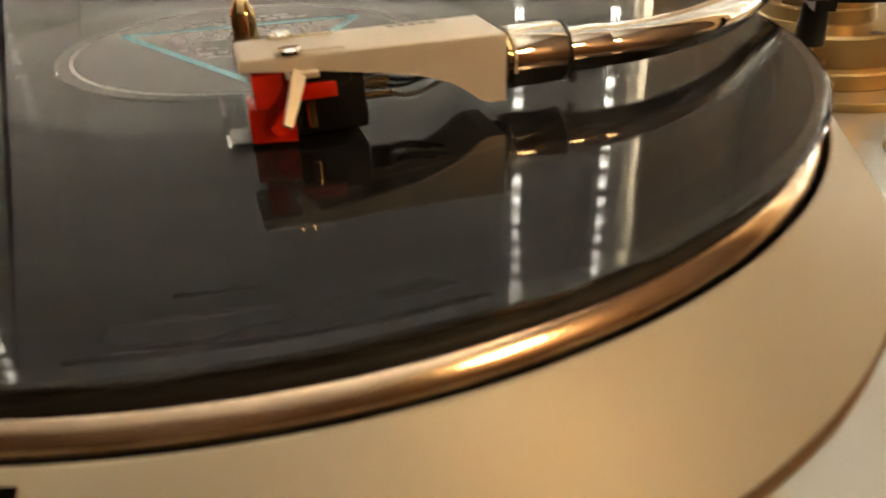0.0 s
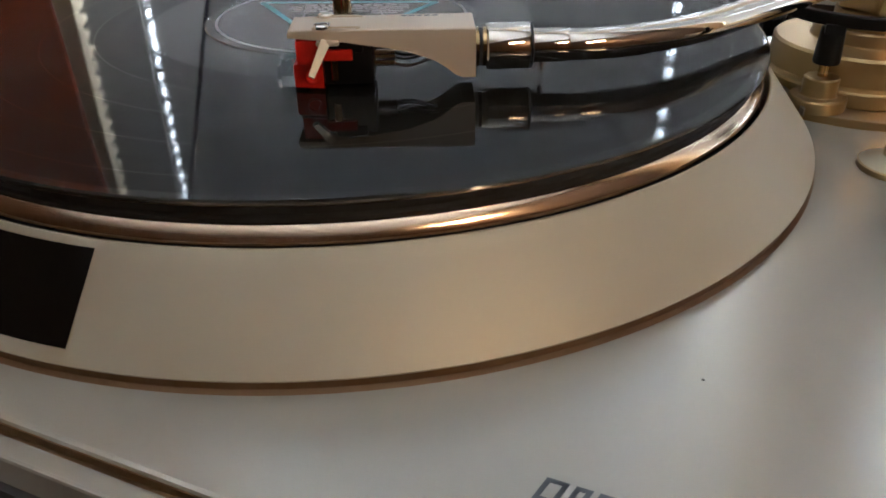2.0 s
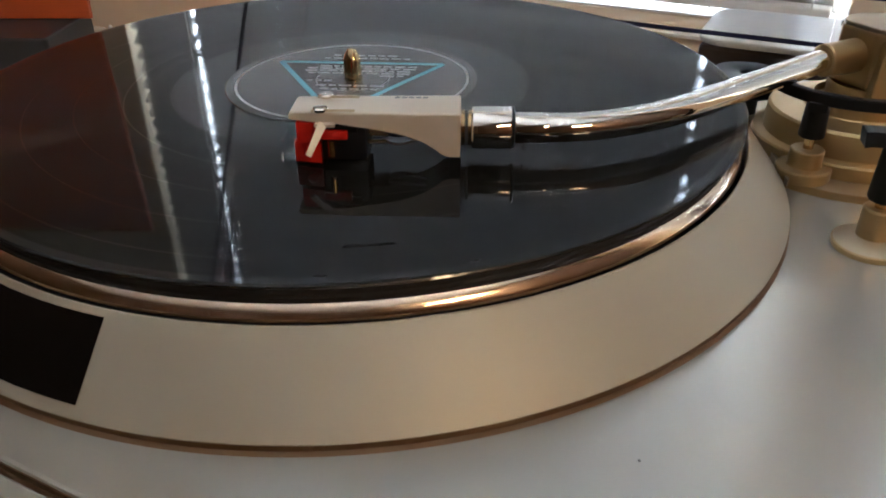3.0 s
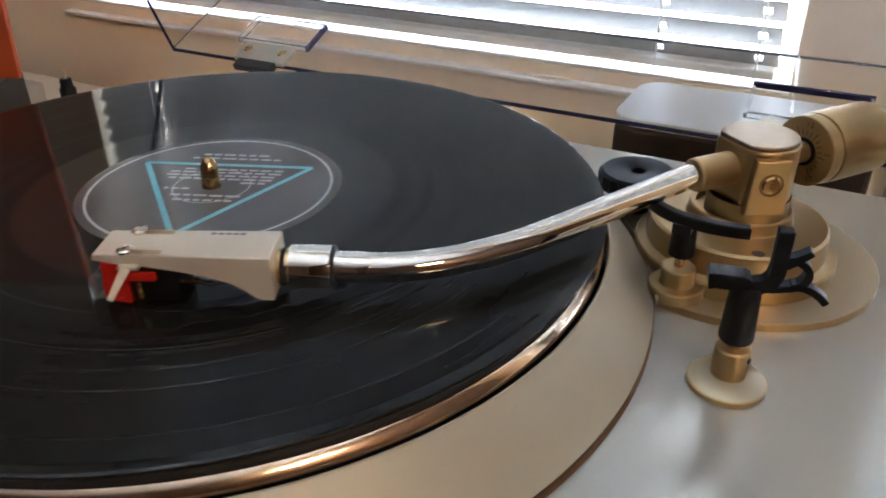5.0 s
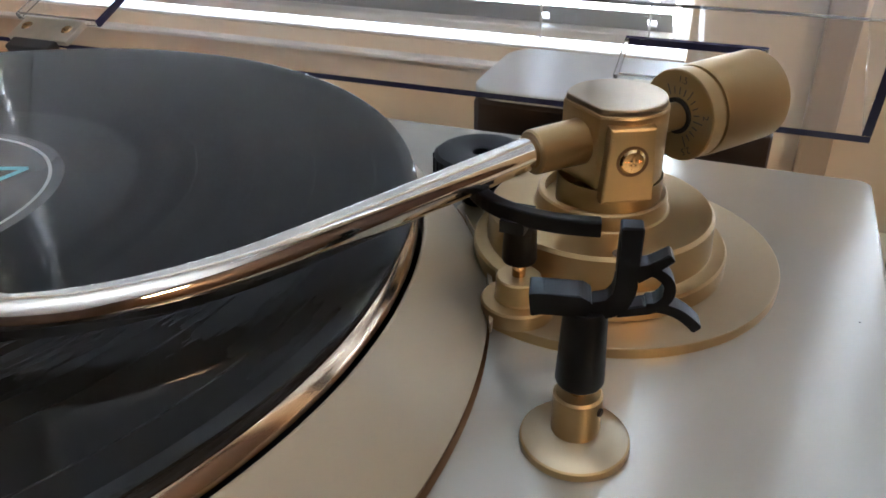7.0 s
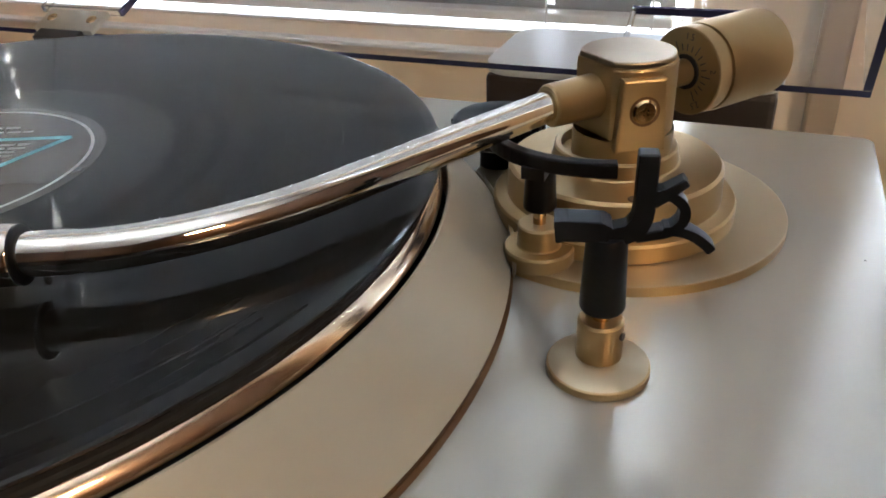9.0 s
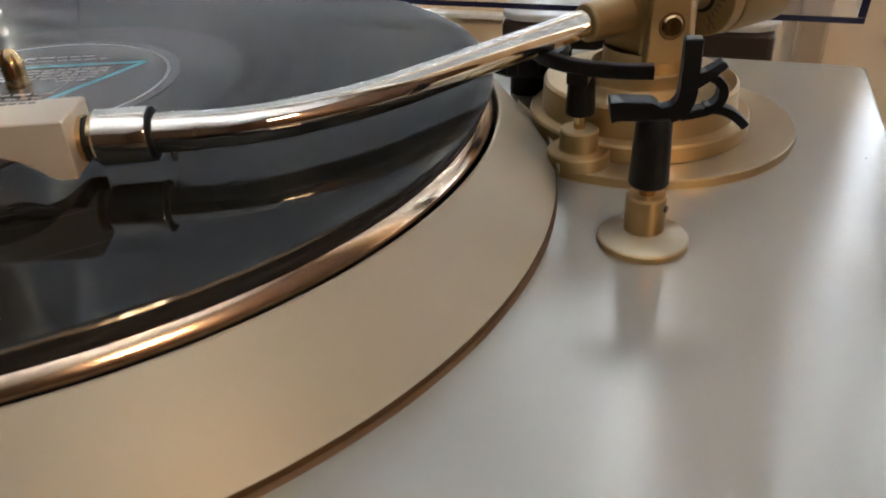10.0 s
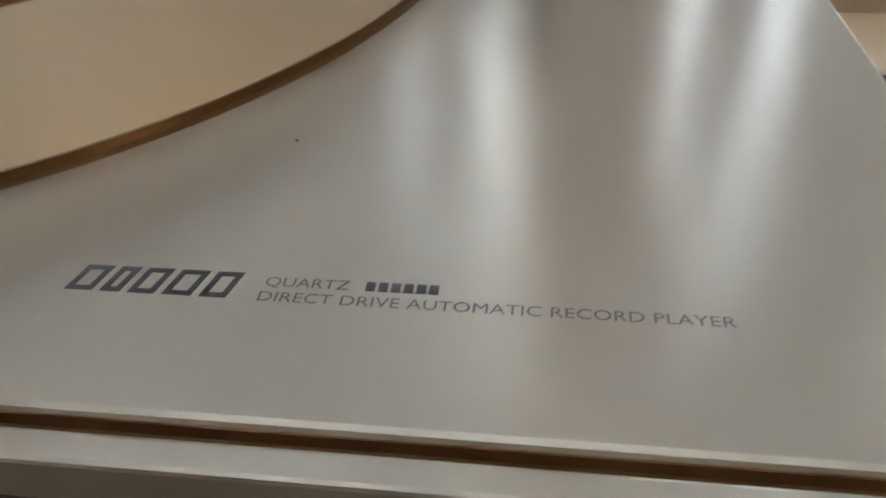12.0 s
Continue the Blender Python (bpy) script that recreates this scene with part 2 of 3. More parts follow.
def sweep(path, radii, segs=24, caps=True):
    """A round bar along a path of points."""
    bm = bmesh.new()
    rings = []
    up = Vector((0, 0, 1))
    pts = [Vector(p) for p in path]
    for k, p in enumerate(pts):
        d = (pts[min(k + 1, len(pts) - 1)] - pts[max(k - 1, 0)]).normalized()
        s = d.cross(up)
        s = s.normalized() if s.length > 1e-4 else Vector((1, 0, 0))
        u = s.cross(d).normalized()
        r = radii[k] if isinstance(radii, (list, tuple)) else radii
        rings.append([bm.verts.new(p + r * (math.cos(2 * math.pi * i / segs) * s + math.sin(2 * math.pi * i / segs) * u)) for i in range(segs)])
    for a, b in zip(rings, rings[1:]):
        for i in range(segs):
            bm.faces.new((a[i], a[(i + 1) % segs], b[(i + 1) % segs], b[i]))
    if caps:
        bm.faces.new(rings[0][::-1])
        bm.faces.new(rings[-1])
    bmesh.ops.recalc_face_normals(bm, faces=bm.faces)
    return bm


def ribbon(path, width, z0, z1):
    """A flat bar of the given width along a path of (x, y), from z0 to z1."""
    left, right = [], []
    pts = [Vector((x, y, 0)) for x, y in path]
    for k, p in enumerate(pts):
        d = (pts[min(k + 1, len(pts) - 1)] - pts[max(k - 1, 0)]).normalized()
        w = (width[k] if isinstance(width, (list, tuple)) else width) / 2
        n = Vector((-d.y, d.x, 0)) * w
        left.append((p + n)[:2])
        right.append((p - n)[:2])
    return prism(left + right[::-1], z0, z1)


def bezier(p0, p1, p2, p3, n=16):
    out = []
    for k in range(n + 1):
        t = k / n
        a, b, c, d = (1 - t) ** 3, 3 * t * (1 - t) ** 2, 3 * t * t * (1 - t), t ** 3
        out.append(tuple(a * q0 + b * q1 + c * q2 + d * q3 for q0, q1, q2, q3 in zip(p0, p1, p2, p3)))
    return out


def lettering(text, size, shear=0.0, depth=0.0):
    """A line of text as a flat mesh in millimetres, its left end on the origin."""
    cu = bpy.data.curves.new("lettering", "FONT")
    cu.body, cu.size, cu.shear, cu.extrude, cu.resolution_u = text, size, shear, depth, 3
    ob = bpy.data.objects.new("lettering", cu)
    me = bpy.data.meshes.new_from_object(ob)
    bm = bmesh.new()
    bm.from_mesh(me)
    bpy.data.objects.remove(ob)
    bpy.data.meshes.remove(me)
    return bm


# ---- the room ----
def window(name, a, b, lo, hi, y1, cords, gap, gap2):
    """A white window in the wall with a blind in its reveal."""
    w = tagged(empty(name), "white framed window behind a white venetian blind", "window", kind="structure")
    part("window_frame", joined(box(a, y1 + 60, lo, a + 5, y1 + 95, hi, 1), box(b - 14, y1 + 60, lo, b, y1 + 95, hi, 1), box(a + 5, y1 + 60, lo, b - 14, y1 + 95, lo + 12, 1), box(a + 5, y1 + 60, hi - 32, b - 14, y1 + 95, hi, 1)), WHITE, w)
    part("window_sill", box(a + 1, y1 + 1, lo + 0.5, b - 1, y1 + 58, lo + 2.5, 0.8), WHITE, w)
    # white strip added to imitate the bright line of light below the blind
    part("sill_glint_strip", box(a + 1, y1 - 13, lo - 15, b - 40, y1 - 0.5, lo - 11.5, 0.8), WHITE, w)
    blind = tagged(empty("venetian_blind"), "white horizontal venetian blind lowered and nearly closed", "blind")
    edges = [a + gap] + [c + e for c in cords for e in (-3.5, 3.5)] + [b - gap2]
    proto = joined(*[turned(box(edges[2 * k], -12.5, -0.4, edges[2 * k + 1], 12.5, 0.4), place(0, 0, 0, -48, 0, 0)) for k in range(4)],
                   *[turned(box(c - 3.5, e, -0.4, c + 3.5, e + 8, 0.4), place(0, 0, 0, -48, 0, 0)) for c in cords for e in (-12.5, 4.5)])
    first = part("slat", proto, SLAT, blind)
    n = int((hi - lo - 60) / 20)
    first.location = (0, (y1 + 14) / 1000, (lo + 24) / 1000)
    for k in range(1, n):
        o = new("slat", first.data)
        o.parent = blind
        o.location = (0, (y1 + 14) / 1000, (lo + 24 + 20 * k) / 1000)
    part("bottom_rail", box(a + gap, y1 + 4, lo + 9, b - gap2, y1 + 24, lo + 17, 2), WHITE, blind)
    part("head_rail", box(a + gap, y1 - 2, hi - 40, b - gap2, y1 + 28, hi - 6, 2), WHITE, blind)
    for c in cords:
        part("cord", box(c - 0.8, y1 + 1, lo + 8, c + 0.8, y1 + 2, hi - 20), WHITE, blind)


def room():
    x0, x1, y0, y1, top = -1700, 1500, -2600, 470, 1600
    f, t = FLOOR * 1000, 120
    tagged(part("floor", box(x0, y0, f - 60, x1, y1, f), WOOD), "dark brown wooden floor", "floor", kind="structure")
    tagged(part("ceiling", box(x0, y0, top, x1, y1, top + 60), CEILING), "off-white painted ceiling", "ceiling", kind="structure")
    # the three walls out of view are coloured dark to dim bounce and reflections
    tagged(part("wall_south", box(x0, y0 - t, f, x1, y0, top), DIM_WALL), "plain unseen wall, dark brown to dim bounce and reflections", "wall", kind="structure")
    tagged(part("wall_west", box(x0 - t, y0, f, x0, y1, top), DIM_WALL), "plain unseen wall, dark brown to dim bounce and reflections", "wall", kind="structure")
    tagged(part("wall_east", box(x1, y0, f, x1 + t, y1, top), DIM_WALL), "plain unseen wall, dark brown to dim bounce and reflections", "wall", kind="structure")
    # the north wall is pierced by two windows with a pier between them
    a, b, c, d, lo, hi = -668, 172, 325, 1000, -45, 1150
    bm = joined(box(x0, y1, f, a, y1 + t, top), box(b, y1, f, c, y1 + t, top), box(d, y1, f, x1, y1 + t, top))
    for p, q in ((a, b), (c, d)):
        bm = joined(bm, box(p, y1, f, q, y1 + t, lo), box(p, y1, hi, q, y1 + t, top))
    tagged(part("wall_north", bm, WALL), "warm beige painted wall round the windows", "wall", kind="structure")
    tagged(part("backdrop", box(a - 500, y1 + 500, lo - 600, d + 500, y1 + 505, hi + 500), SKYGLOW), "bright overcast sky outside the windows", "sky", kind="structure")
    # brown strip built in place of a dark shadow band on the wall
    tagged(part("trim", box(258, y1 - 14, f, 280, y1 - 0.5, top, 3), SHELF), "narrow brown upright strip for a shadow band on the wall", "trim", kind="structure")
    window("window_1", a, b, lo, hi, y1, (-560, 61, 143), 1.5, 14)
    window("window_2", c, d, lo, hi, y1, (c + 90, c + 340, d - 60), 5, 8)
    # hanging lamp with six bulbs in two rows
    lamp = tagged(empty("hanging_lamp"), "hanging lamp with six small warm bulbs", "lamp")
    cx, cy, cz = 1240, -830, 800
    part("ceiling_rose", lathe([(0, top - 30), (50, top - 30), (56, top - 20), (56, top)], 32, (cx, cy, 0)), WHITE, lamp, smooth=35)
    part("rod", lathe([(7, cz + 30), (7, top - 30)], 16, (cx, cy, 0)), STEEL, lamp, smooth=40)
    part("lamp_body", box(cx - 95, cy - 190, cz, cx + 95, cy + 190, cz + 30, 6), STEEL, lamp)
    for i in range(3):
        for j in range(2):
            part("bulb", lathe([(0, cz - 45), (22, cz - 38), (34, cz - 20), (30, cz - 0.5)], 20, (cx + (j - 0.5) * 110, cy + (i - 1) * 125, 0)), BULB, lamp, smooth=40)


room()

side = tagged(empty("sideboard"), "cream painted sideboard under the turntable", "sideboard")
part("top", box(-1000, -235, -140, 300, 198, -115, 3), CREAM, side)
part("body", box(-985, -215, -860, 285, 197, -140.5), CREAM, side)
for k in range(3):
    part("door", box(-975 + k * 420, -226, -830, -563 + k * 420, -215.5, -160, 2), CREAM, side)
part("plinth_base", box(-950, -190, -900, 250, 180, -860.5), BROWN, side)
shelf = tagged(empty("window_shelf"), "cream painted shelf under the windows with brown front", "shelf")
part("board", box(-1650, 202, -152, 1450, 428, -134, 2), CREAM, shelf)
part("front_edge", box(-1650, 199.5, -151, 1450, 201.9, -136), BROWN, shelf, "dark brown edge band")
part("front_panel", box(-1640, 222, -880, 1440, 240, -152.5), BROWN, shelf)
for k in range(4):
    part("bracket_leg", box(-1600 + k * 1000, 250, -900, -1570 + k * 1000, 400, -152.5), BROWN, shelf)

# ---- turntable ----
RECORD_Z = 35.4
table = tagged(empty("turntable"), "champagne gold direct drive turntable with open clear lid", "turntable")
X0, X1, Y0, Y1 = -192, 268.6, -184, 192


def rounded(x0, y0, x1, y1, r, n=6):
    out = []
    for cx, cy, a in ((x1 - r, y0 + r, -90), (x1 - r, y1 - r, 0), (x0 + r, y1 - r, 90), (x0 + r, y0 + r, 180)):
        out += [(cx + r * math.cos(radians(a + 90 * k / n)), cy + r * math.sin(radians(a + 90 * k / n))) for k in range(n + 1)]
    return out


part("deck", prism(rounded(X0, Y0, X1, Y1, 5), -9, 0, 1.2), DECK, table, smooth=10)
part("groove", joined(box(X0 + 2, Y0 - 4, -9.1, X1 - 2, Y0 + 1, -3.2), box(X0 + 5, Y0 - 0.3, -3.2, X1 - 5, Y0 + 0.4, -1.1)), RECESS, table, "brown groove in front of the deck")
part("front_strip", box(X0, Y0 - 7.6, -9, X1, Y0 - 2.6, -0.3, 0.8), DECK, table)
part("plinth", box(X0 + 1, Y0 - 9, -100, X1 - 1, Y1 - 1, -9.2, 2), CHARCOAL, table)
part("control_panel", box(X0 + 4, Y0 - 24, -60, X1 - 4, Y0 - 9.2, -14, 2), CHARCOAL, table)
for fx in (X0 + 45, X1 - 45):
    for fy in (Y0 + 45, Y1 - 45):
        part("foot", lathe([(0, -100.2), (24, -100.2), (26, -103), (24, -114.9), (0, -114.9)], 32, (fx, fy, 0)), RUBBER, table, smooth=40)

AR0, AZ0, AR1, AZ1 = 153.4, 25.0, 170.6, 3.6
part("apron", lathe([(152.2, 12), (152.2, 24.6), (152.6, 25.2), (153.2, 25.1), (154.0, 24.3), (170.0, 4.2), (170.6, 3.4), (170.4, 2.9), (169.0, 2.7)], 192), APRON, table, smooth=35)
part("apron_trim", lathe([(169.0, 2.75), (170.0, 2.7), (169.9, 0.7), (170.5, 0.4), (171.2, 0.05), (169.0, 0.05)], 192), RECESS, table, "bronze trim under the apron", smooth=35)
part("well", lathe([(0, 0.3), (152.1, 0.3), (152.1, 12)], 96), RUBBER, table)
platter = part("platter", lathe([(0, 30.4), (147.0, 30.4), (147.8, 29.6), (147.8, 28.6), (147.0, 26), (147.0, 10), (0, 10)], 192), RUBBER, table, "black platter", smooth=25)
part("platter_rim", lathe([(147.2, 28.6), (148.4, 28.8), (148.7, 28.6), (149.6, 27.6), (150.35, 26.5), (150.85, 25.3), (150.85, 24.7), (147.2, 23.4)], 192), RIM, platter, "polished champagne metal rim", smooth=40)
part("spindle", lathe([(3.5, 30.5), (3.5, 43.4), (3.3, 44.0), (2.3, 46.3), (1.7, 47.2), (1.0, 47.7), (0, 47.9)], 40), BRASS, table, "bullet-nosed brass spindle", smooth=24)

# smoked strobe window let into the apron
bm = bmesh.new()
grid = []
for i in range(9):
    x = -30 + 53.6 * i / 8
    row = []
    for j in range(5):
        r = 154.5 + (168.6 - 154.5) * j / 4
        y = -math.sqrt(r * r - x * x)
        z = AZ0 + 0.2 - (r - AR0) * (AZ0 - AZ1) / (AR1 - AR0)
        row.append(bm.verts.new((x, y, z)))
    grid.append(row)
for i in range(8):
    for j in range(4):
        bm.faces.new((grid[i][j], grid[i + 1][j], grid[i + 1][j + 1], grid[i][j + 1]))
bmesh.ops.solidify(bm, geom=bm.faces[:], thickness=-0.35)
part("strobe_window", bm, SMOKED, table, "smoked glass strobe window", smooth=30)

# printed maker's mark and model line
def frame_bar(x, y, w, h, b, sk):
    """A slanted plain frame, printed flat on the deck."""
    def q(u, v):
        return (x + u + sk * v / h, y + v)
    return joined(prism([q(0, 0), q(b, 0), q(b, h), q(0, h)], 0.0, 0.06), prism([q(w - b, 0), q(w, 0), q(w, h), q(w - b, h)], 0.0, 0.06),
                  prism([q(b, 0), q(w - b, 0), q(w - b, b), q(b, b)], 0.0, 0.06), prism([q(b, h - b), q(w - b, h - b), q(w - b, h), q(b, h)], 0.0, 0.06))


for k, w in enumerate((4.8, 3.6, 4.6, 5.0, 4.6)):
    part("emblem_bar", frame_bar(127.6 + (0, 5.6, 10.0, 15.4, 21.2)[k], -161.6, w - 0.4, 5.8, 1.05, 1.3), INK, table)
bm = lettering("QUARTZ", 3.0)
wid = max(v.co.x for v in bm.verts)
bmesh.ops.scale(bm, vec=(13.0 / wid, 1, 1), verts=bm.verts)
part("lettering", turned(bm, place(157.9, -158.5, 0.07)), INK, table)
for k in range(6):
    part("model_bar", box(173.4 + 1.9 * k, -158.4, 0.0, 174.8 + 1.9 * k, -156.4, 0.06), INK, table)
bm = lettering("DIRECT DRIVE AUTOMATIC RECORD PLAYER", 3.0)
wid = max(v.co.x for v in bm.verts)
bmesh.ops.scale(bm, vec=(68.4 / wid, 1, 1), verts=bm.verts)
part("lettering", turned(bm, place(157.6, -161.8, 0.07)), INK, table)

# ---- record and mat ----
tagged(part("rubber_mat", lathe([(4, 30.5), (146.8, 30.5), (148.2, 31.0), (148.2, 33.0), (147.2, 33.7), (4, 33.7)], 128, closed=True), RUBBER, smooth=40), "black rubber platter mat under the record", "mat")
record = tagged(empty("vinyl_record"), "glossy black vinyl record with dark grey label", "record")
Z = RECORD_Z
prof = [(3.7, Z - 1.2), (3.7, Z + 0.1), (50.0, Z + 0.1), (50.3, Z - 0.02), (149.9, Z - 0.02), (150.7, Z - 0.3), (151.0, Z - 0.8), (150.5, Z - 1.4), (147, Z - 1.6), (50, Z - 1.6)]
part("disc", lathe(prof, 256, closed=True), VINYL, record, smooth=2.5)
SPIN = -158.0
label = part("label", lathe([(3.8, Z + 0.12), (50.0, Z + 0.12), (50.0, Z + 0.22), (3.8, Z + 0.22)], 96, closed=True), LABEL, record, "dark grey paper label with blue triangle", smooth=30)
part("label_ring", lathe([(45.6, Z + 0.22), (46.6, Z + 0.22), (46.6, Z + 0.25), (45.6, Z + 0.25)], 96, closed=True), LABEL_GREY, label)
part("centre_ring", lathe([(14.6, Z + 0.22), (15.0, Z + 0.22), (15.0, Z + 0.24), (14.6, Z + 0.24)], 64, closed=True), LABEL_GREY, label)
tri = [Vector((40 * math.cos(radians(a)), 40 * math.sin(radians(a)), 0)) for a in (90, 210, 330)]
for k in range(3):
    p, q = tri[k], tri[(k + 1) % 3]
    part("triangle_side", turned(ribbon([p[:2], q[:2]], 2.2, Z + 0.22, Z + 0.26), place(0, 0, 0, 0, 0, SPIN)), LABEL_BLUE, label)
rnd = random.Random(4)
for y, xs in ((12, (-12, 12)), (8, (-14, 14)), (2.5, (8, 18)), (-4, (-20, -8)), (-7, (-22, 20)), (-10, (-22, 22)), (-13, (-24, 23)), (-16, (-24, 18)), (-27, (-20, 20)), (-31, (-14, 14))):
    x = xs[0]
    words = []
    while x < xs[1] - 2:
        w = rnd.uniform(2, 6)
        words.append(box(x, y, Z + 0.22, min(x + w, xs[1]), y + 1.3, Z + 0.25))
        x += w + 1.1
    part("print_bar", turned(joined(*words), place(0, 0, 0, 0, 0, SPIN)), LABEL_GREY, label)

# ---- tonearm ----
PX, PY = 185.2, 95.0
ARM_DEG, ARM_Z = 50.0, 44.6
AD = Vector((math.cos(radians(ARM_DEG)), math.sin(radians(ARM_DEG)), 0))
plate = []
for k in range(128):
    x, y = 183.4 + 54.4 * math.cos(2 * math.pi * k / 128), 101.6 + 54.4 * math.sin(2 * math.pi * k / 128)
    r = math.hypot(x, y)
    plate.append((x, y) if r > 171.3 else (x * 171.3 / r, y * 171.3 / r))
bm = prism(plate, 0.05, 3.2, 0.4)
# sides take the warmer gold, painting in the lamp's warm light on them
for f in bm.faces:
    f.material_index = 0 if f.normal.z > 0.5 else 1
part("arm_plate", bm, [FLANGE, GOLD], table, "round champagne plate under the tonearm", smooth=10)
lip = [(171.5 * math.cos(radians(a)), 171.5 * math.sin(radians(a))) for a in range(15, 38)]
part("plate_lip", ribbon(lip, [0.4] + [1.2] * 21 + [0.4], 3.25, 6.0), FLANGE, table)
part("arm_base", lathe([(0, 3.25), (38.4, 3.25), (38.8, 3.7), (38.8, 8.6), (38.2, 9.4), (35.0, 9.6), (34.4, 9.9), (33.9, 19.6), (32.9, 20.6), (20.5, 21.0), (20.0, 21.4), (19.4, 25.6), (18.8, 26.2), (17.2, 26.2), (17.0, 23), (0, 23)], 96, (PX - 2.2, PY + 2.4, 0)), GOLD, table, smooth=35)
tonearm = part("tonearm", lathe([(0, 23.2), (15.0, 23.2), (15.4, 24), (15.4, 33)], 64, (PX, PY, 0)), GOLD, table, "champagne tonearm pivot housing with chrome tube", smooth=35)
HN = -62.0
yoke = []
flat_dir = radians(ARM_DEG + 180 - HN)
for k in range(96):
    a = 2 * math.pi * k / 96
    x, y = 14.8 * math.cos(a), 14.8 * math.sin(a)
    over = x * math.cos(flat_dir) + y * math.sin(flat_dir) - 12.4
    if over > 0:
        x, y = x - over * math.cos(flat_dir), y - over * math.sin(flat_dir)
    yoke.append((x, y))
part("pivot_housing", turned(prism(yoke, 33.2, 54.8, 1.0), place(PX, PY, 0, 0, 0, HN)), GOLD, tonearm, smooth=12)
cap = part("housing_cap", turned(prism([(0.95 * x, 0.95 * y) for x, y in yoke], 54.85, 56.4, 0.5), place(0, 0, 0, 0, 0, HN)), BRUSHED, tonearm, "brushed metal cap", smooth=15)
cap.location = (PX / 1000, PY / 1000, 0)
# flat dark disc that paints the shade inside a hole in the base
part("hole_shade_disc", lathe([(0, 21.02), (2.2, 21.02), (2.4, 20.9)], 20, (PX + 9.5, PY - 26.5, 0)), BROWN, table)
bm = prism([(-7.6, 30.6), (7.6, 30.6), (6.3, 52.4), (-6.3, 52.4)], 10.0, 17.0)
bmesh.ops.bevel(bm, geom=[e for e in bm.edges if all(v.co.z > 16.9 for v in e.verts)], offset=0.7, segments=2, profile=0.5, affect="EDGES")
part("bearing_block", turned(bm, place(PX, PY, 0, 0, 0, HN) @ Matrix(((0, 0, 1, 0), (1, 0, 0, 0), (0, 1, 0, 0), (0, 0, 0, 1)))), GOLD, tonearm, smooth=12)
part("bearing_screw", turned(joined(lathe([(0, 0.4), (1.0, 0.2), (1.2, 0.9), (3.0, 0.9), (3.6, 0.3), (3.6, -1)], 32), box(-2.2, -0.35, 0.7, 2.2, 0.35, 1.1), box(-0.35, -2.2, 0.7, 0.35, 2.2, 1.1)), place(PX, PY, 0, 0, 0, HN) @ place(17.0, 0.3, 43.0, 0, 90, 0)), BRASS, tonearm, "brass bearing screw", smooth=35)
part("screw_recess", turned(lathe([(3.7, 0.05), (4.3, 0.12), (4.5, 0.02)], 32), place(PX, PY, 0, 0, 0, HN) @ place(17.0, 0.3, 43.0, 0, 90, 0)), RECESS, tonearm, smooth=35)


def along(d, side=0.0, z=ARM_Z):
    """A point d millimetres behind the pivot along the arm's axis."""
    return (PX + AD.x * d + AD.y * side, PY + AD.y * d - AD.x * side, z)


part("tube_sleeve", sweep([along(-12), along(-28), along(-28.6)], [6.6, 6.3, 5.8], 32), GOLD, tonearm, smooth=35)
HX, HY, HDEG, HZ = 34.0, -67.6, 25.0, 45.0
HD = Vector((math.cos(radians(HDEG)), math.sin(radians(HDEG)), 0))


def head(d, side=0.0, z=HZ):
    """A point d millimetres behind the headshell's screws, side millimetres to the camera's left of its axis."""
    return (HX + HD.x * d - HD.y * side, HY + HD.y * d + HD.x * side, z)


c0, E0 = Vector(head(56, 1.0)[:2]), Vector((167.6, 74.6))
d1, d2 = HD.xy, (Vector((133.6, 4.0)) - E0).normalized()
k = ((E0.x - c0.x) * d2.y - (E0.y - c0.y) * d2.x) / (d1.x * d2.y - d1.y * d2.x)
corner = c0 + d1 * k
ba, bb = corner - d1 * min(24, k - 4), corner - d2 * 34
flat = [c0] + [q for q in bezier(ba, ba.lerp(corner, 0.62), bb.lerp(corner, 0.62), bb, 36)] + [bb.lerp(E0, u / 8) for u in range(1, 9)]
tube = [(q[0], q[1], 45.0 - 0.4 * i / (len(flat) - 1)) for i, q in enumerate(flat)]
part("arm_tube", sweep(tube, [4.4] + [4.5] * (len(tube) - 1), 32), CHROME, tonearm, "polished chrome bent tube", smooth=50)
collar = part("collar", sweep([head(45.7, 1), head(46.1, 1), head(57.6, 1), head(58.1, 1)], [6.2, 6.5, 6.5, 6.2], 40), CHROME, tonearm, "chrome locking collar", smooth=35)
part("collar_end", sweep([head(58.15, 1), head(58.7, 1), head(59.0, 1)], [6.4, 6.4, 5.8], 40), BLACK, collar, "dark ring behind the collar", smooth=35)
part("collar_neck", sweep([head(42.3, 1), head(43.4, 1), head(43.5, 1), head(44.6, 1), head(44.7, 1), head(45.6, 1)], [5.5, 5.5, 4.9, 4.9, 5.5, 5.5], 40), BRASS, tonearm, "brass neck with a dark ring", smooth=25)
part("neck_ring", sweep([head(43.6, 1), head(44.5, 1)], 5.15, 40), RUBBER, tonearm, smooth=30)
part("tube_sleeve_ring", sweep([head(59.05, 1), head(68.4, 1), head(69.4, 1)], [4.75, 4.75, 4.45], 36), CHROME, tonearm, smooth=35)
part("collar_pin", sweep([head(62, 1, 41), head(62, 1, 37.8)], 0.9, 12), CHROME, tonearm)

# headshell: flat top with two slots, arched underside, deep rear block
HM = place(HX, HY, -2.3, 0, 0, HDEG)
TOP = 55.2
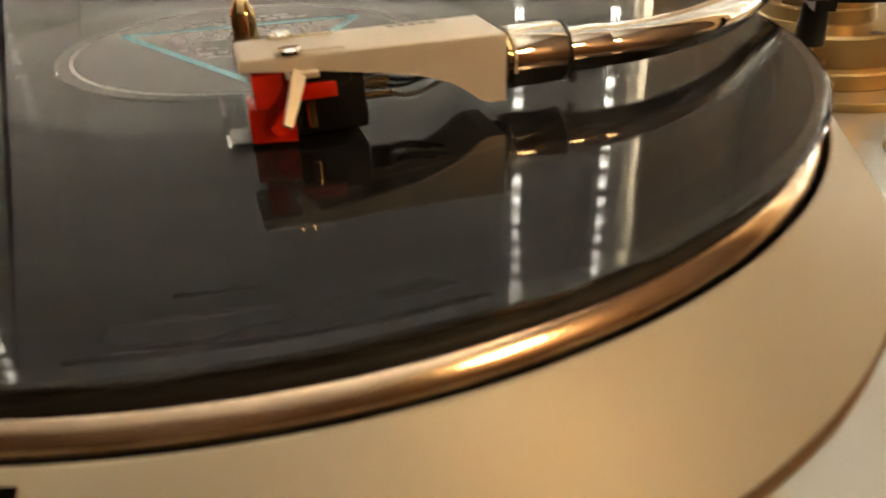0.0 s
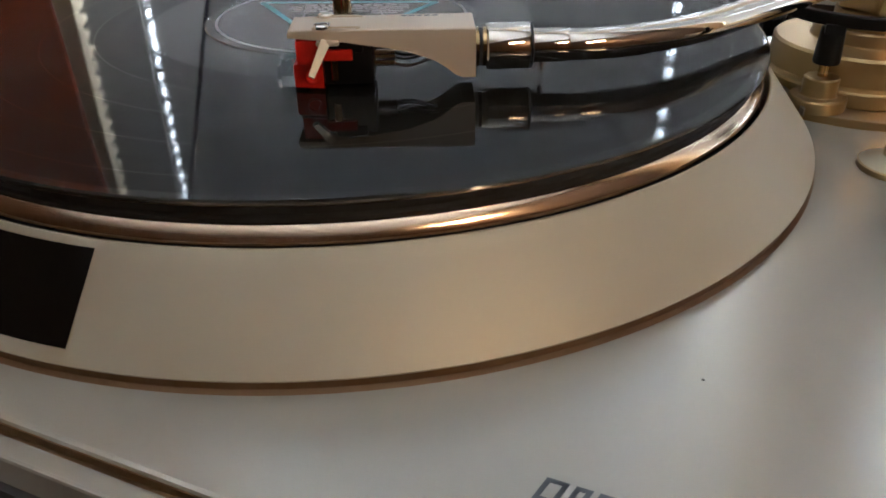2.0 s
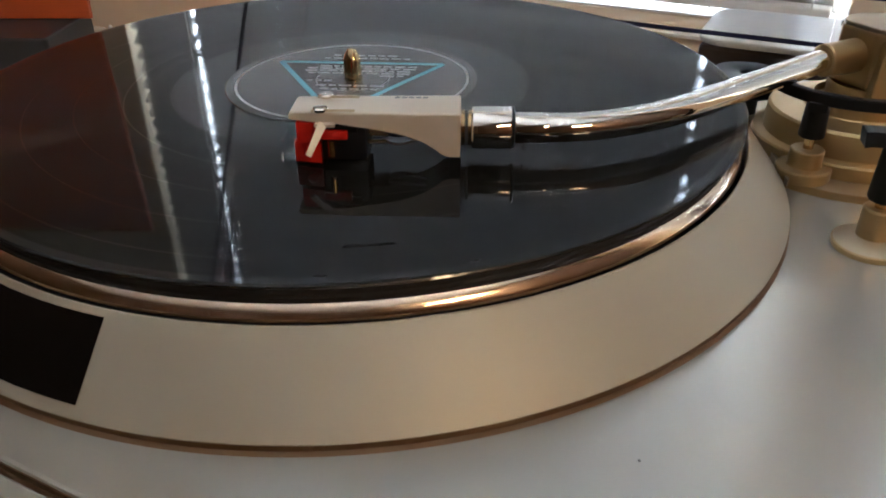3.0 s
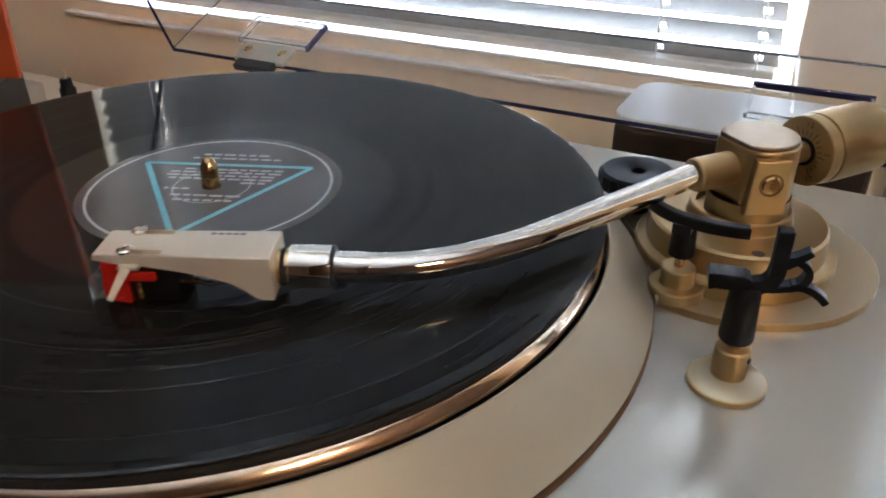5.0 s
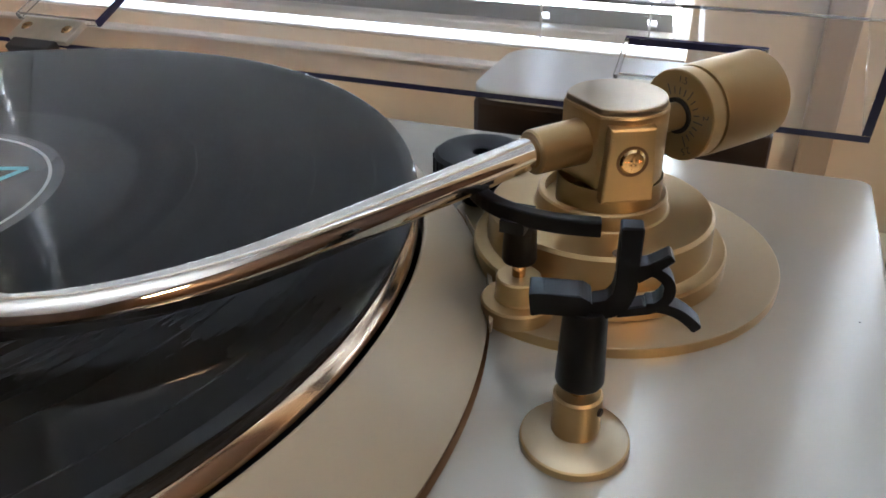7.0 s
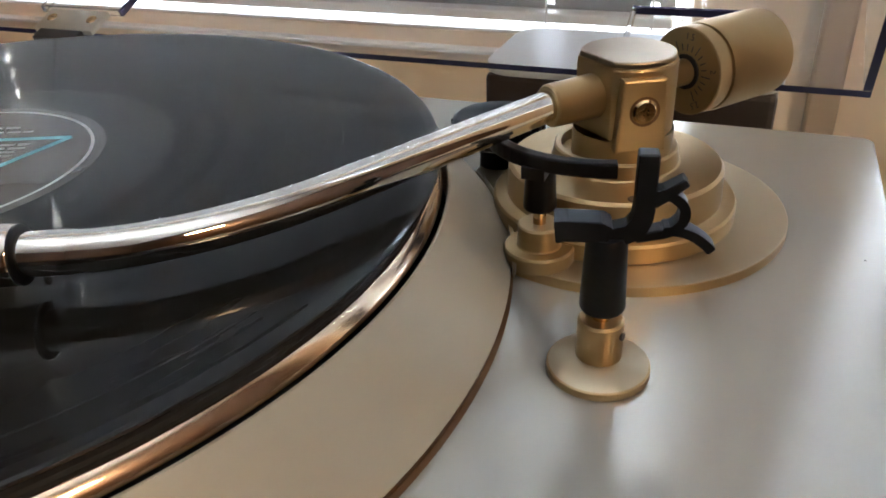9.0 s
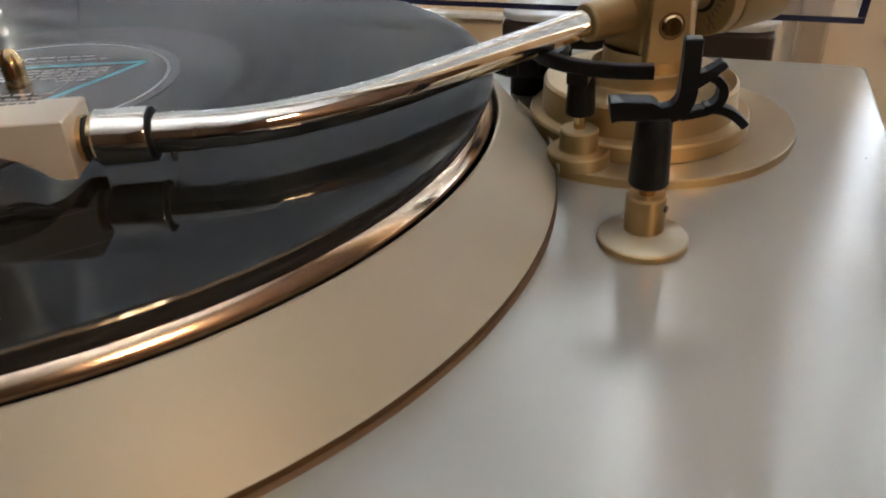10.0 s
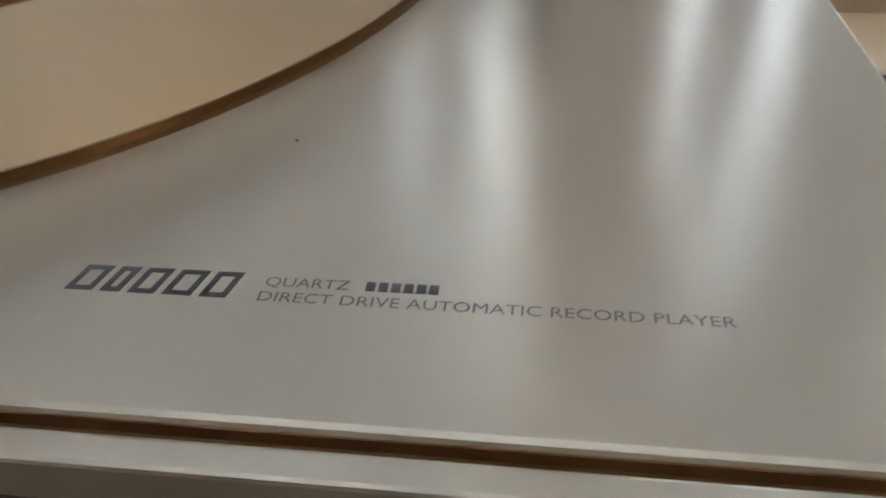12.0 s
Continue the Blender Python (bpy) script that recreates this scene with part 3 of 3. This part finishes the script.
under = [(-9.6, 2.2), (-2, 2.6), (6, 3.3), (15, 4.7), (23.6, 6.3), (30.5, 8.7), (34.0, 10.9), (36.6, 13.0), (38.6, 13.8), (42.2, 13.8)]
bm = prism([(x, TOP - d) for x, d in under] + [(42.2, TOP), (-9.0, TOP), (-9.6, TOP - 0.6)], -8.5, 8.5)
bm = turned(bm, Matrix(((1, 0, 0, 0), (0, 0, -1, 0), (0, 1, 0, 0), (0, 0, 0, 1))))
# the front corners are drawn in and the rear of the top slopes down towards the neck
for v in bm.verts:
    if v.co.x < -8:
        v.co.y *= 0.86
bmesh.ops.bevel(bm, geom=[e for e in bm.edges if all(v.co.z > TOP - 1 for v in e.verts)], offset=0.7, segments=3, profile=0.5, affect="EDGES")
shell = part("headshell", turned(bm, HM), SHELL, tonearm, "beige painted metal headshell", smooth=18)
for s in (-5.9, 5.9):
    slot = part("slot", turned(prism(rounded(-3, s - 1.35, 10.5, s + 1.35, 1.3), TOP - 0.1, TOP + 0.05), HM), GOLD, shell, "tan slot in the headshell")
    part("slot_rim", turned(joined(ribbon([(-2, s + 1.35), (9.6, s + 1.35)], 0.3, TOP - 0.05, TOP + 0.1), ribbon([(-2, s - 1.35), (9.6, s - 1.35)], 0.3, TOP - 0.05, TOP + 0.1)), HM), SHELL, shell)
    part("mounting_screw", turned(joined(lathe([(0, TOP + 1.3), (1.8, TOP + 1.2), (2.3, TOP + 0.8), (2.3, TOP + 0.06), (0, TOP + 0.06)], 24, (0, s, 0)), turned(box(-2.1, -0.28, TOP + 1.1, 2.1, 0.28, TOP + 1.42), place(0, s, 0, 0, 0, 35 + 4 * s))), HM), CHROME, shell, "slotted chrome screw", smooth=35)
part("print_bar", turned(joined(*[box(21.5 + 2.2 * k, 5.2, TOP, 23.2 + 2.2 * k, 6.3, TOP + 0.04) for k in range(5)]), HM), INK, shell)
cart = part("cartridge_body", turned(joined(box(-0.4, -6.8, 39.4, 13.6, 6.8, 50.6, 0.5), box(2, -7.2, 48.6, 11, 7.2, 52.3, 0.4)), HM), BLACK, tonearm, "black cartridge body", smooth=35)
part("cartridge_mount", turned(joined(prism([(-7.6, -7.4), (-7.6, 7.4), (-0.5, 8.2), (-0.5, -8.2)], 45.6, 52.2, 0.5), box(-0.5, -8.2, 46.6, 8.0, 8.2, 49.6, 0.4)), HM), RED, cart, "red plastic cartridge mount", smooth=30)
part("stylus_assembly", turned(prism([(-9.0, -5.8), (-9.0, 5.8), (-0.6, 7.4), (-0.6, -7.4)], 38.6, 45.5, 0.9), HM), RED, cart, "translucent red stylus holder", smooth=30)
part("stylus_emblem", turned(lathe([(0, 0.3), (1.4, 0.3), (1.5, 0.6), (2.1, 0.6), (2.3, 0)], 24), HM @ place(-3.6, -6.9, 42.0, 81, 0, 10)), RED, cart, smooth=30)
guard = joined(box(-13.8, -5.4, 38.2, -12.9, 5.4, 44.8, 0.2), box(-12.9, -5.4, 38.2, -5.4, 5.4, 38.5), prism([(-12.9, -5.4), (-9.1, -5.4), (-9.1, -4.6), (-12.9, -4.6)], 38.5, 46.6), prism([(-12.9, 4.6), (-9.1, 4.6), (-9.1, 5.4), (-12.9, 5.4)], 38.5, 46.6))
part("stylus_guard", turned(guard, HM), CLEAR, cart, "clear plastic stylus guard")
part("cantilever", sweep([tuple(HM @ Vector(p)) for p in ((-1, 0, 40.2), (-7, 0, 38.6), (-7.2, 0, 37.8))], [0.5, 0.35, 0.1], 10), STEEL, cart)
lift_blade = prism([(-1.5, -0.5), (1.2, -0.5), (1.2, 0.5), (-1.5, 0.5)], -9.8, 1.2, 0.3)
for v in lift_blade.verts:
    if v.co.z < -9:
        v.co.x *= 0.62
part("finger_lift", turned(joined(box(-1.6, -9.8, 51.2, 4.6, -7.4, 52.4, 0.3), turned(lift_blade, place(0.8, -9.6, 51.6, -34, 27, 0))), HM), SHELL, shell, "beige metal finger lift", smooth=20)
part("terminal_post", turned(lathe([(1.1, 41.2), (1.1, 46.5)], 12, (2.8, -7.6, 0)), HM), BRASS, cart, smooth=40)
for k in range(4):
    s = -4.2 + 2.8 * k
    z = 44.6 + (k % 2) * 2.2
    part("terminal_clip", turned(sweep([(13.7, s, z), (19.5, s, z)], 0.75, 10), HM), BRASS, cart)
    part("lead_wire", sweep([tuple(HM @ Vector(p)) for p in bezier((19.5, s, z), (25, s * 1.5, z - 2.2), (28, s, z + 2.0), (37, s * 0.4, 46.5), 12)], 0.42, 8), (BROWN, BLACK, BLACK, BLACK)[k], cart)

# counterweight with its scale
CW_DEG = ARM_DEG + 4.0
CD = Vector((math.cos(radians(CW_DEG)), math.sin(radians(CW_DEG)), 0))


def behind(d):
    """A point d millimetres behind the pivot on the counterweight's shaft."""
    return (PX + CD.x * d, PY + CD.y * d, ARM_Z)


part("rear_stub", sweep([behind(12), behind(20), behind(25.5)], [4.8, 4.2, 4.2], 32), GOLD, tonearm, smooth=40)
cw = part("counterweight", sweep([behind(31.0), behind(31.1), behind(32.2), behind(32.3), behind(33.6), behind(59.4), behind(60.2)], [14.0, 13.2, 13.2, 14.0, 14.4, 14.4, 13.6], 64), GOLD, tonearm, "champagne cylindrical counterweight", smooth=30)
part("scale_ring", sweep([behind(25.6), behind(25.9), behind(30.9)], [13.5, 14.0, 14.0], 64), GOLD, cw, "turning ring with a printed scale", smooth=30)
# solid black disc stands in for the shade in the gap round the shaft
part("gap_shade_disc", sweep([behind(25.0), behind(25.55)], 5.6, 32), RUBBER, cw)
FACE = Matrix.Translation(behind(25.55)) @ place(0, 0, 0, 0, 0, CW_DEG - 90) @ place(0, 0, 0, 90, 0, 0)
for k in range(16):
    a = -60 + 15 * k
    ln = 2.2 if k % 4 else 3.4
    part("scale_mark", turned(box(6.6, -0.16, 0, 6.6 + ln, 0.16, 0.08), FACE @ place(0, 0, 0, 0, 0, a)), INK, cw)
for txt, a in (("1.5", 88), ("2", 12), ("1", 165), ("2.5", -60)):
    bm = lettering(txt, 3.0)
    part("scale_number", turned(bm, FACE @ place(0, 0, 0, 0, 0, a - 90) @ place(-1.6 if "." in txt else -0.8, 10.2, 0.08)), INK, cw)

# arm lift: black curved bar on a post
part("lift_foot", lathe([(0, 3.25), (10.2, 3.25), (10.4, 3.6), (10.4, 7.4), (9.9, 8), (6.6, 8.1), (6.3, 8.5), (6.3, 14.6), (5.8, 15.1), (0, 15.1)], 48, (169.4, 57.2, 0)), GOLD, table, smooth=35)
lift = part("lift_post", lathe([(1.9, 15.2), (1.9, 22)], 20, (169.4, 57.2, 0)), BRASS, table, smooth=40)
part("lift_grip", lathe([(0, 20.2), (4.6, 20.2), (4.8, 20.8), (4.2, 33), (3.6, 33.4), (0, 33.4)], 28, (169.4, 57.2, 0)), BLACK, lift, smooth=35)
bar = [p[:2] for p in bezier((153.5, 63, 0), (160, 52, 0), (174, 46.2, 0), (191.6, 51, 0), 14)]
bm = ribbon(bar, 3.8, 35.2, 39.6)
bmesh.ops.bevel(bm, geom=[e for e in bm.edges if abs(e.verts[0].co.z - e.verts[1].co.z) < 0.1 and len(e.link_faces) == 2 and e.calc_face_angle(0) > 1.0], offset=0.6, segments=2, profile=0.5, affect="EDGES")
part("lift_bar", bm, BLACK, lift, "curved black arm lift bar")
part("lift_neck", box(166.3, 48.2, 32.6, 172.8, 59.2, 36), BLACK, lift)

# arm rest: flanged foot, post and black clip
RX, RY = 196.0, 15.4
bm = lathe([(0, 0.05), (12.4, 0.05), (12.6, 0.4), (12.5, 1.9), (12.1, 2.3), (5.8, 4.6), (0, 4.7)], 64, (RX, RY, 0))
# the foot's flanks are gold too: warm lamplight put into the colour
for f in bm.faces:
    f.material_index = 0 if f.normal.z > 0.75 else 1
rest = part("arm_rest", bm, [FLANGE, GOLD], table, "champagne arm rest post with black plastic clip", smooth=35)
part("rest_post", lathe([(5.5, 4.7), (5.5, 14.6), (5.0, 15.2), (0, 15.2)], 48, (RX, RY, 0)), GOLD, rest, "champagne metal post", smooth=35)
part("rest_pin", lathe([(2.2, 15.3), (2.2, 20)], 20, (RX, RY, 0)), BRASS, rest, smooth=40)
part("rest_grub_screw", turned(lathe([(0, 0), (1.0, 0), (1.0, 0.6), (0, 0.6)], 16), place(RX + 5.2, RY - 1.6, 12, 0, 90, -15)), BROWN, rest)
part("rest_grip", lathe([(0, 18.2), (5.0, 18.2), (5.4, 19), (4.7, 36), (4.0, 37.5), (0, 37.5)], 32, (RX, RY, 0)), BLACK, rest, smooth=35)
CM = place(RX, RY, 0, 90, 0, 14)


def clip(path, width, d=2.1):
    """A flat piece of the clip: a path in its upright plane, with the given depth."""
    bm = ribbon(path, width, -d, d)
    bmesh.ops.bevel(bm, geom=[e for e in bm.edges if e.calc_length() > 2 * d - 0.2], offset=0.35, segments=1, affect="EDGES")
    return turned(bm, CM)


part("clip_shelf", clip([(-11.6, 39.4), (-9, 39.7), (-1.5, 39.6), (0.5, 39.0)], [5.4, 5.2, 5.0, 3.6], 3.3), BLACK, rest)
part("clip_cradle", clip([(-1.5, 38.2), (0.5, 38.0)] + [p[:2] for p in bezier((2, 38.2, 0), (6.2, 38.6, 0), (7.4, 41, 0), (7.4, 46, 0), 10)] + [(7.4, 57.6)], [3.6, 3.8] + [4.4] * 11 + [4.4]), BLACK, rest)
part("clip_barb", clip([(8.6, 47.0), (12.0, 48.6), (15.6, 51.4)], [4.0, 2.8, 2.0]), BLACK, rest)
part("clip_spring", clip([p[:2] for p in bezier((11.6, 48.4, 0), (17.6, 46.6, 0), (17.2, 40.6, 0), (11.6, 39.0, 0), 12)] + [(6, 37.6)], 2.2), BLACK, rest)
part("clip_tail", clip([p[:2] for p in bezier((11.6, 39.6, 0), (16, 40.4, 0), (19.5, 38.4, 0), (22.4, 35.0, 0), 8)], 2.2), BLACK, rest)

# black single adaptor: a ridged disc on a short stem behind the arm
adaptor = part("adaptor", lathe([(3.2, 16.5), (3.2, 21.4), (4.2, 22.0), (15.4, 22.0), (16.8, 21.0), (16.8, 14.6), (15.8, 13.6), (7.0, 13.2), (7.0, 0.05), (0, 0.05), (0, 16.5)], 48, (136.2, 120.6, 0)), BLACK, table, "round black single adaptor", smooth=35)
ridges = [turned(box(16.6, -0.45, 14.8, 17.3, 0.45, 20.6), place(136.2, 120.6, 0, 0, 0, 15 * k)) for k in range(24)]
part("grip_ridges", joined(*ridges), BLACK, adaptor)

# ---- open clear lid ----
lid = empty("dust_cover")
lid.parent = table
lid["label"] = "clear acrylic dust cover standing open"
LX = 38.0
LM = place(LX, 166.5, 24.2, -67, 0, 0)
LW, LD, LH, LT = 445, 372, 66, 3


def pane(name, x0, y0, z0, x1, y1, z1):
    """A clear sheet; its sawn rim on the open side is coloured dark in place of trapped light, the moulded corners stay
    clear.
    """
    bm = box(x0, y0, z0, x1, y1, z1)
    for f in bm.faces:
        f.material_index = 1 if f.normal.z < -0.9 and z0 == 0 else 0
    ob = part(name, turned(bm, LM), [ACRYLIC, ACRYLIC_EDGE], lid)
    ob.visible_shadow = False
    return ob


pane("rear_wall", -LW / 2, -LT, 0, LW / 2, 0, LH)
pane("top_panel", -LW / 2, -LD, LH + 0.1, LW / 2, 0, LH + LT)
pane("side_wall", -LW / 2, -LD, 0, -LW / 2 + LT, -LT - 0.1, LH)
pane("side_wall", LW / 2 - LT, -LD, 0, LW / 2, -LT - 0.1, LH)
pane("front_wall", -LW / 2 + LT + 0.1, -LD, 0, LW / 2 - LT - 0.1, -LD + LT, LH)
for hx, dark_side in ((-111, True), (196.5, False)):
    hc = hx - LX
    hinge = part("hinge", turned(box(hc - 19, -6, -2, hc + 19, -LT - 0.1, 14, 0.5), LM), STEEL, table, "metal hinge plate with two screws")
    part("hinge_leaf", turned(box(hc - 14, -6.5, -10, hc + 14, -2, -2.2, 1), LM), CHARCOAL, hinge, "dark hinge body")
    for s in (-13, 13):
        part("hinge_screw", turned(joined(lathe([(0, 0.5), (2.4, 0.5), (3.0, 0)], 20), box(-2.0, -0.3, 0.5, 2.0, 0.3, 0.75)), LM @ place(hc + s, -6, 7, 90, 0, 0)), BRASS, hinge, smooth=35)
    # one side or the far edge of each pocket gets the painted darkness
    sides = [turned(box(hc + e, -6.4, 14.4, hc + e + 1.6, -LT - 0.2, 37), LM) for e in (-27, 25.4)]
    part("hinge_pocket", turned(box(hc - 25.3, -6.4, 14.4, hc + 25.3, -LT - 0.2, 16), LM), ACRYLIC, hinge, "clear plastic hinge pocket").visible_shadow = False
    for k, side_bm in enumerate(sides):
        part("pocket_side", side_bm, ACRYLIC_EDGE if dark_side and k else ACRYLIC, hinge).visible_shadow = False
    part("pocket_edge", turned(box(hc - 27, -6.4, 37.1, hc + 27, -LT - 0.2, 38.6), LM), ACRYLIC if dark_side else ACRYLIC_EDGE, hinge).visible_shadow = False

# ---- things round the turntable ----
b = tagged(empty("small_box"), "dark brown box with grey top on the window shelf", "box")
part("case", box(97, 218, -133.9, 232, 290, 5, 3), BROWN, b)
part("lid", prism(rounded(95, 216, 234, 292, 16), 5.1, 8.5, 1.2), GREYTOP, b, smooth=10)
s = tagged(empty("record_sleeve"), "orange cardboard record sleeve standing on a black box", "record sleeve")
part("cover", turned(box(-315, -2.5, 0, 0, 2.5, 315, 0.6), place(-359, 173, -19.8, -4, 0, 25)), ORANGE, s)
k = tagged(empty("black_box"), "black box beside the turntable under an orange sleeve", "box")
part("case", turned(box(-330, 0, -114.8, 0, 78, -20.3, 2), place(-345, 118, 0, 0, 0, 25)), CHARCOAL, k)
n = tagged(empty("small_carton"), "small white carton with green base on the window shelf", "carton")
part("case", box(-428, 206, -133.9, -405, 222, -44, 1), CARD, n)
bm = prism([(-428.2, -66), (-404.8, -50), (-404.8, -110), (-428.2, -110)], 0, 0.5)
part("green_print", turned(bm, place(0, 205.9, 0, 90, 0, 0)), GREEN, n, "green slanted print")
for x, y, h in ((-566, 322, 34), (-572, 366, 30)):
    c = tagged(empty("black_plug"), "small round black plug standing on the window shelf", "plug", group="plugs on the shelf")
    part("body", lathe([(0, -133.9), (8.5, -133.9), (9, -133.2), (9, -133.9 + h * 0.6), (7, -133.9 + h * 0.7), (6.4, -134.6 + h), (5.6, -133.9 + h), (0, -133.9 + h)], 28, (x, y, 0)), BLACK, c, smooth=35)
    part("tip", lathe([(2.2, -133.8 + h), (2.2, -127 + h), (1.2, -125.6 + h), (0, -125.2 + h)], 16, (x, y, 0)), STEEL, c, smooth=35)
d = tagged(empty("flat_case"), "flat dark brown case on the window shelf", "case")
part("case", box(318, 282, -133.9, 373, 378, -117.5, 2), BROWN, d)
part("lid_seam", box(317.8, 281.7, -125, 373.2, 378.3, -124.4), BLACK, d)
g = tagged(empty("game_box"), "white cardboard box with yellow and red top", "box")
part("case", box(376, 288, -133.9, 560, 384, -115, 1), CARD, g)
part("yellow_panel", box(378, 336, -114.9, 556, 382, -114.4), YELLOW, g)
part("red_panel", box(392, 302, -114.9, 550, 320, -114.4), MAROON, g)
part("print_panel", box(420, 287.5, -130, 470, 287.9, -120), CHARCOAL, g)
c = tagged(empty("cassette_case"), "small plastic case with orange and lilac label on a dark case", "case")
part("case", box(322, 302, -117.4, 352, 312, -82, 0.8), SHELF, c)
part("orange_label", box(323.5, 301.6, -106, 350.5, 301.9, -95), ORANGE, c)
part("lilac_label", box(323.5, 301.6, -116.5, 350.5, 301.9, -106.5), PALE, c)
k = tagged(empty("remote_control"), "small black remote control on the window shelf", "remote control")
part("case", box(356, 392, -133.9, 520, 422, -112, 5), BLACK, k)
for i in range(6):
    part("button", box(372 + 22 * i, 400, -111.9, 382 + 22 * i, 412, -110.8, 0.5), GREYTOP, k)
# dust on the turntable
for x, y, z, d in ((151.7, -116.6, 0.02, 0.42), (259.5, 89.9, 0.02, 0.35)):
    part("dust_speck", lathe([(d, z), (d * 0.7, z + 0.12), (0, z + 0.18)], 10, (x, y, 0)), CHARCOAL, table)
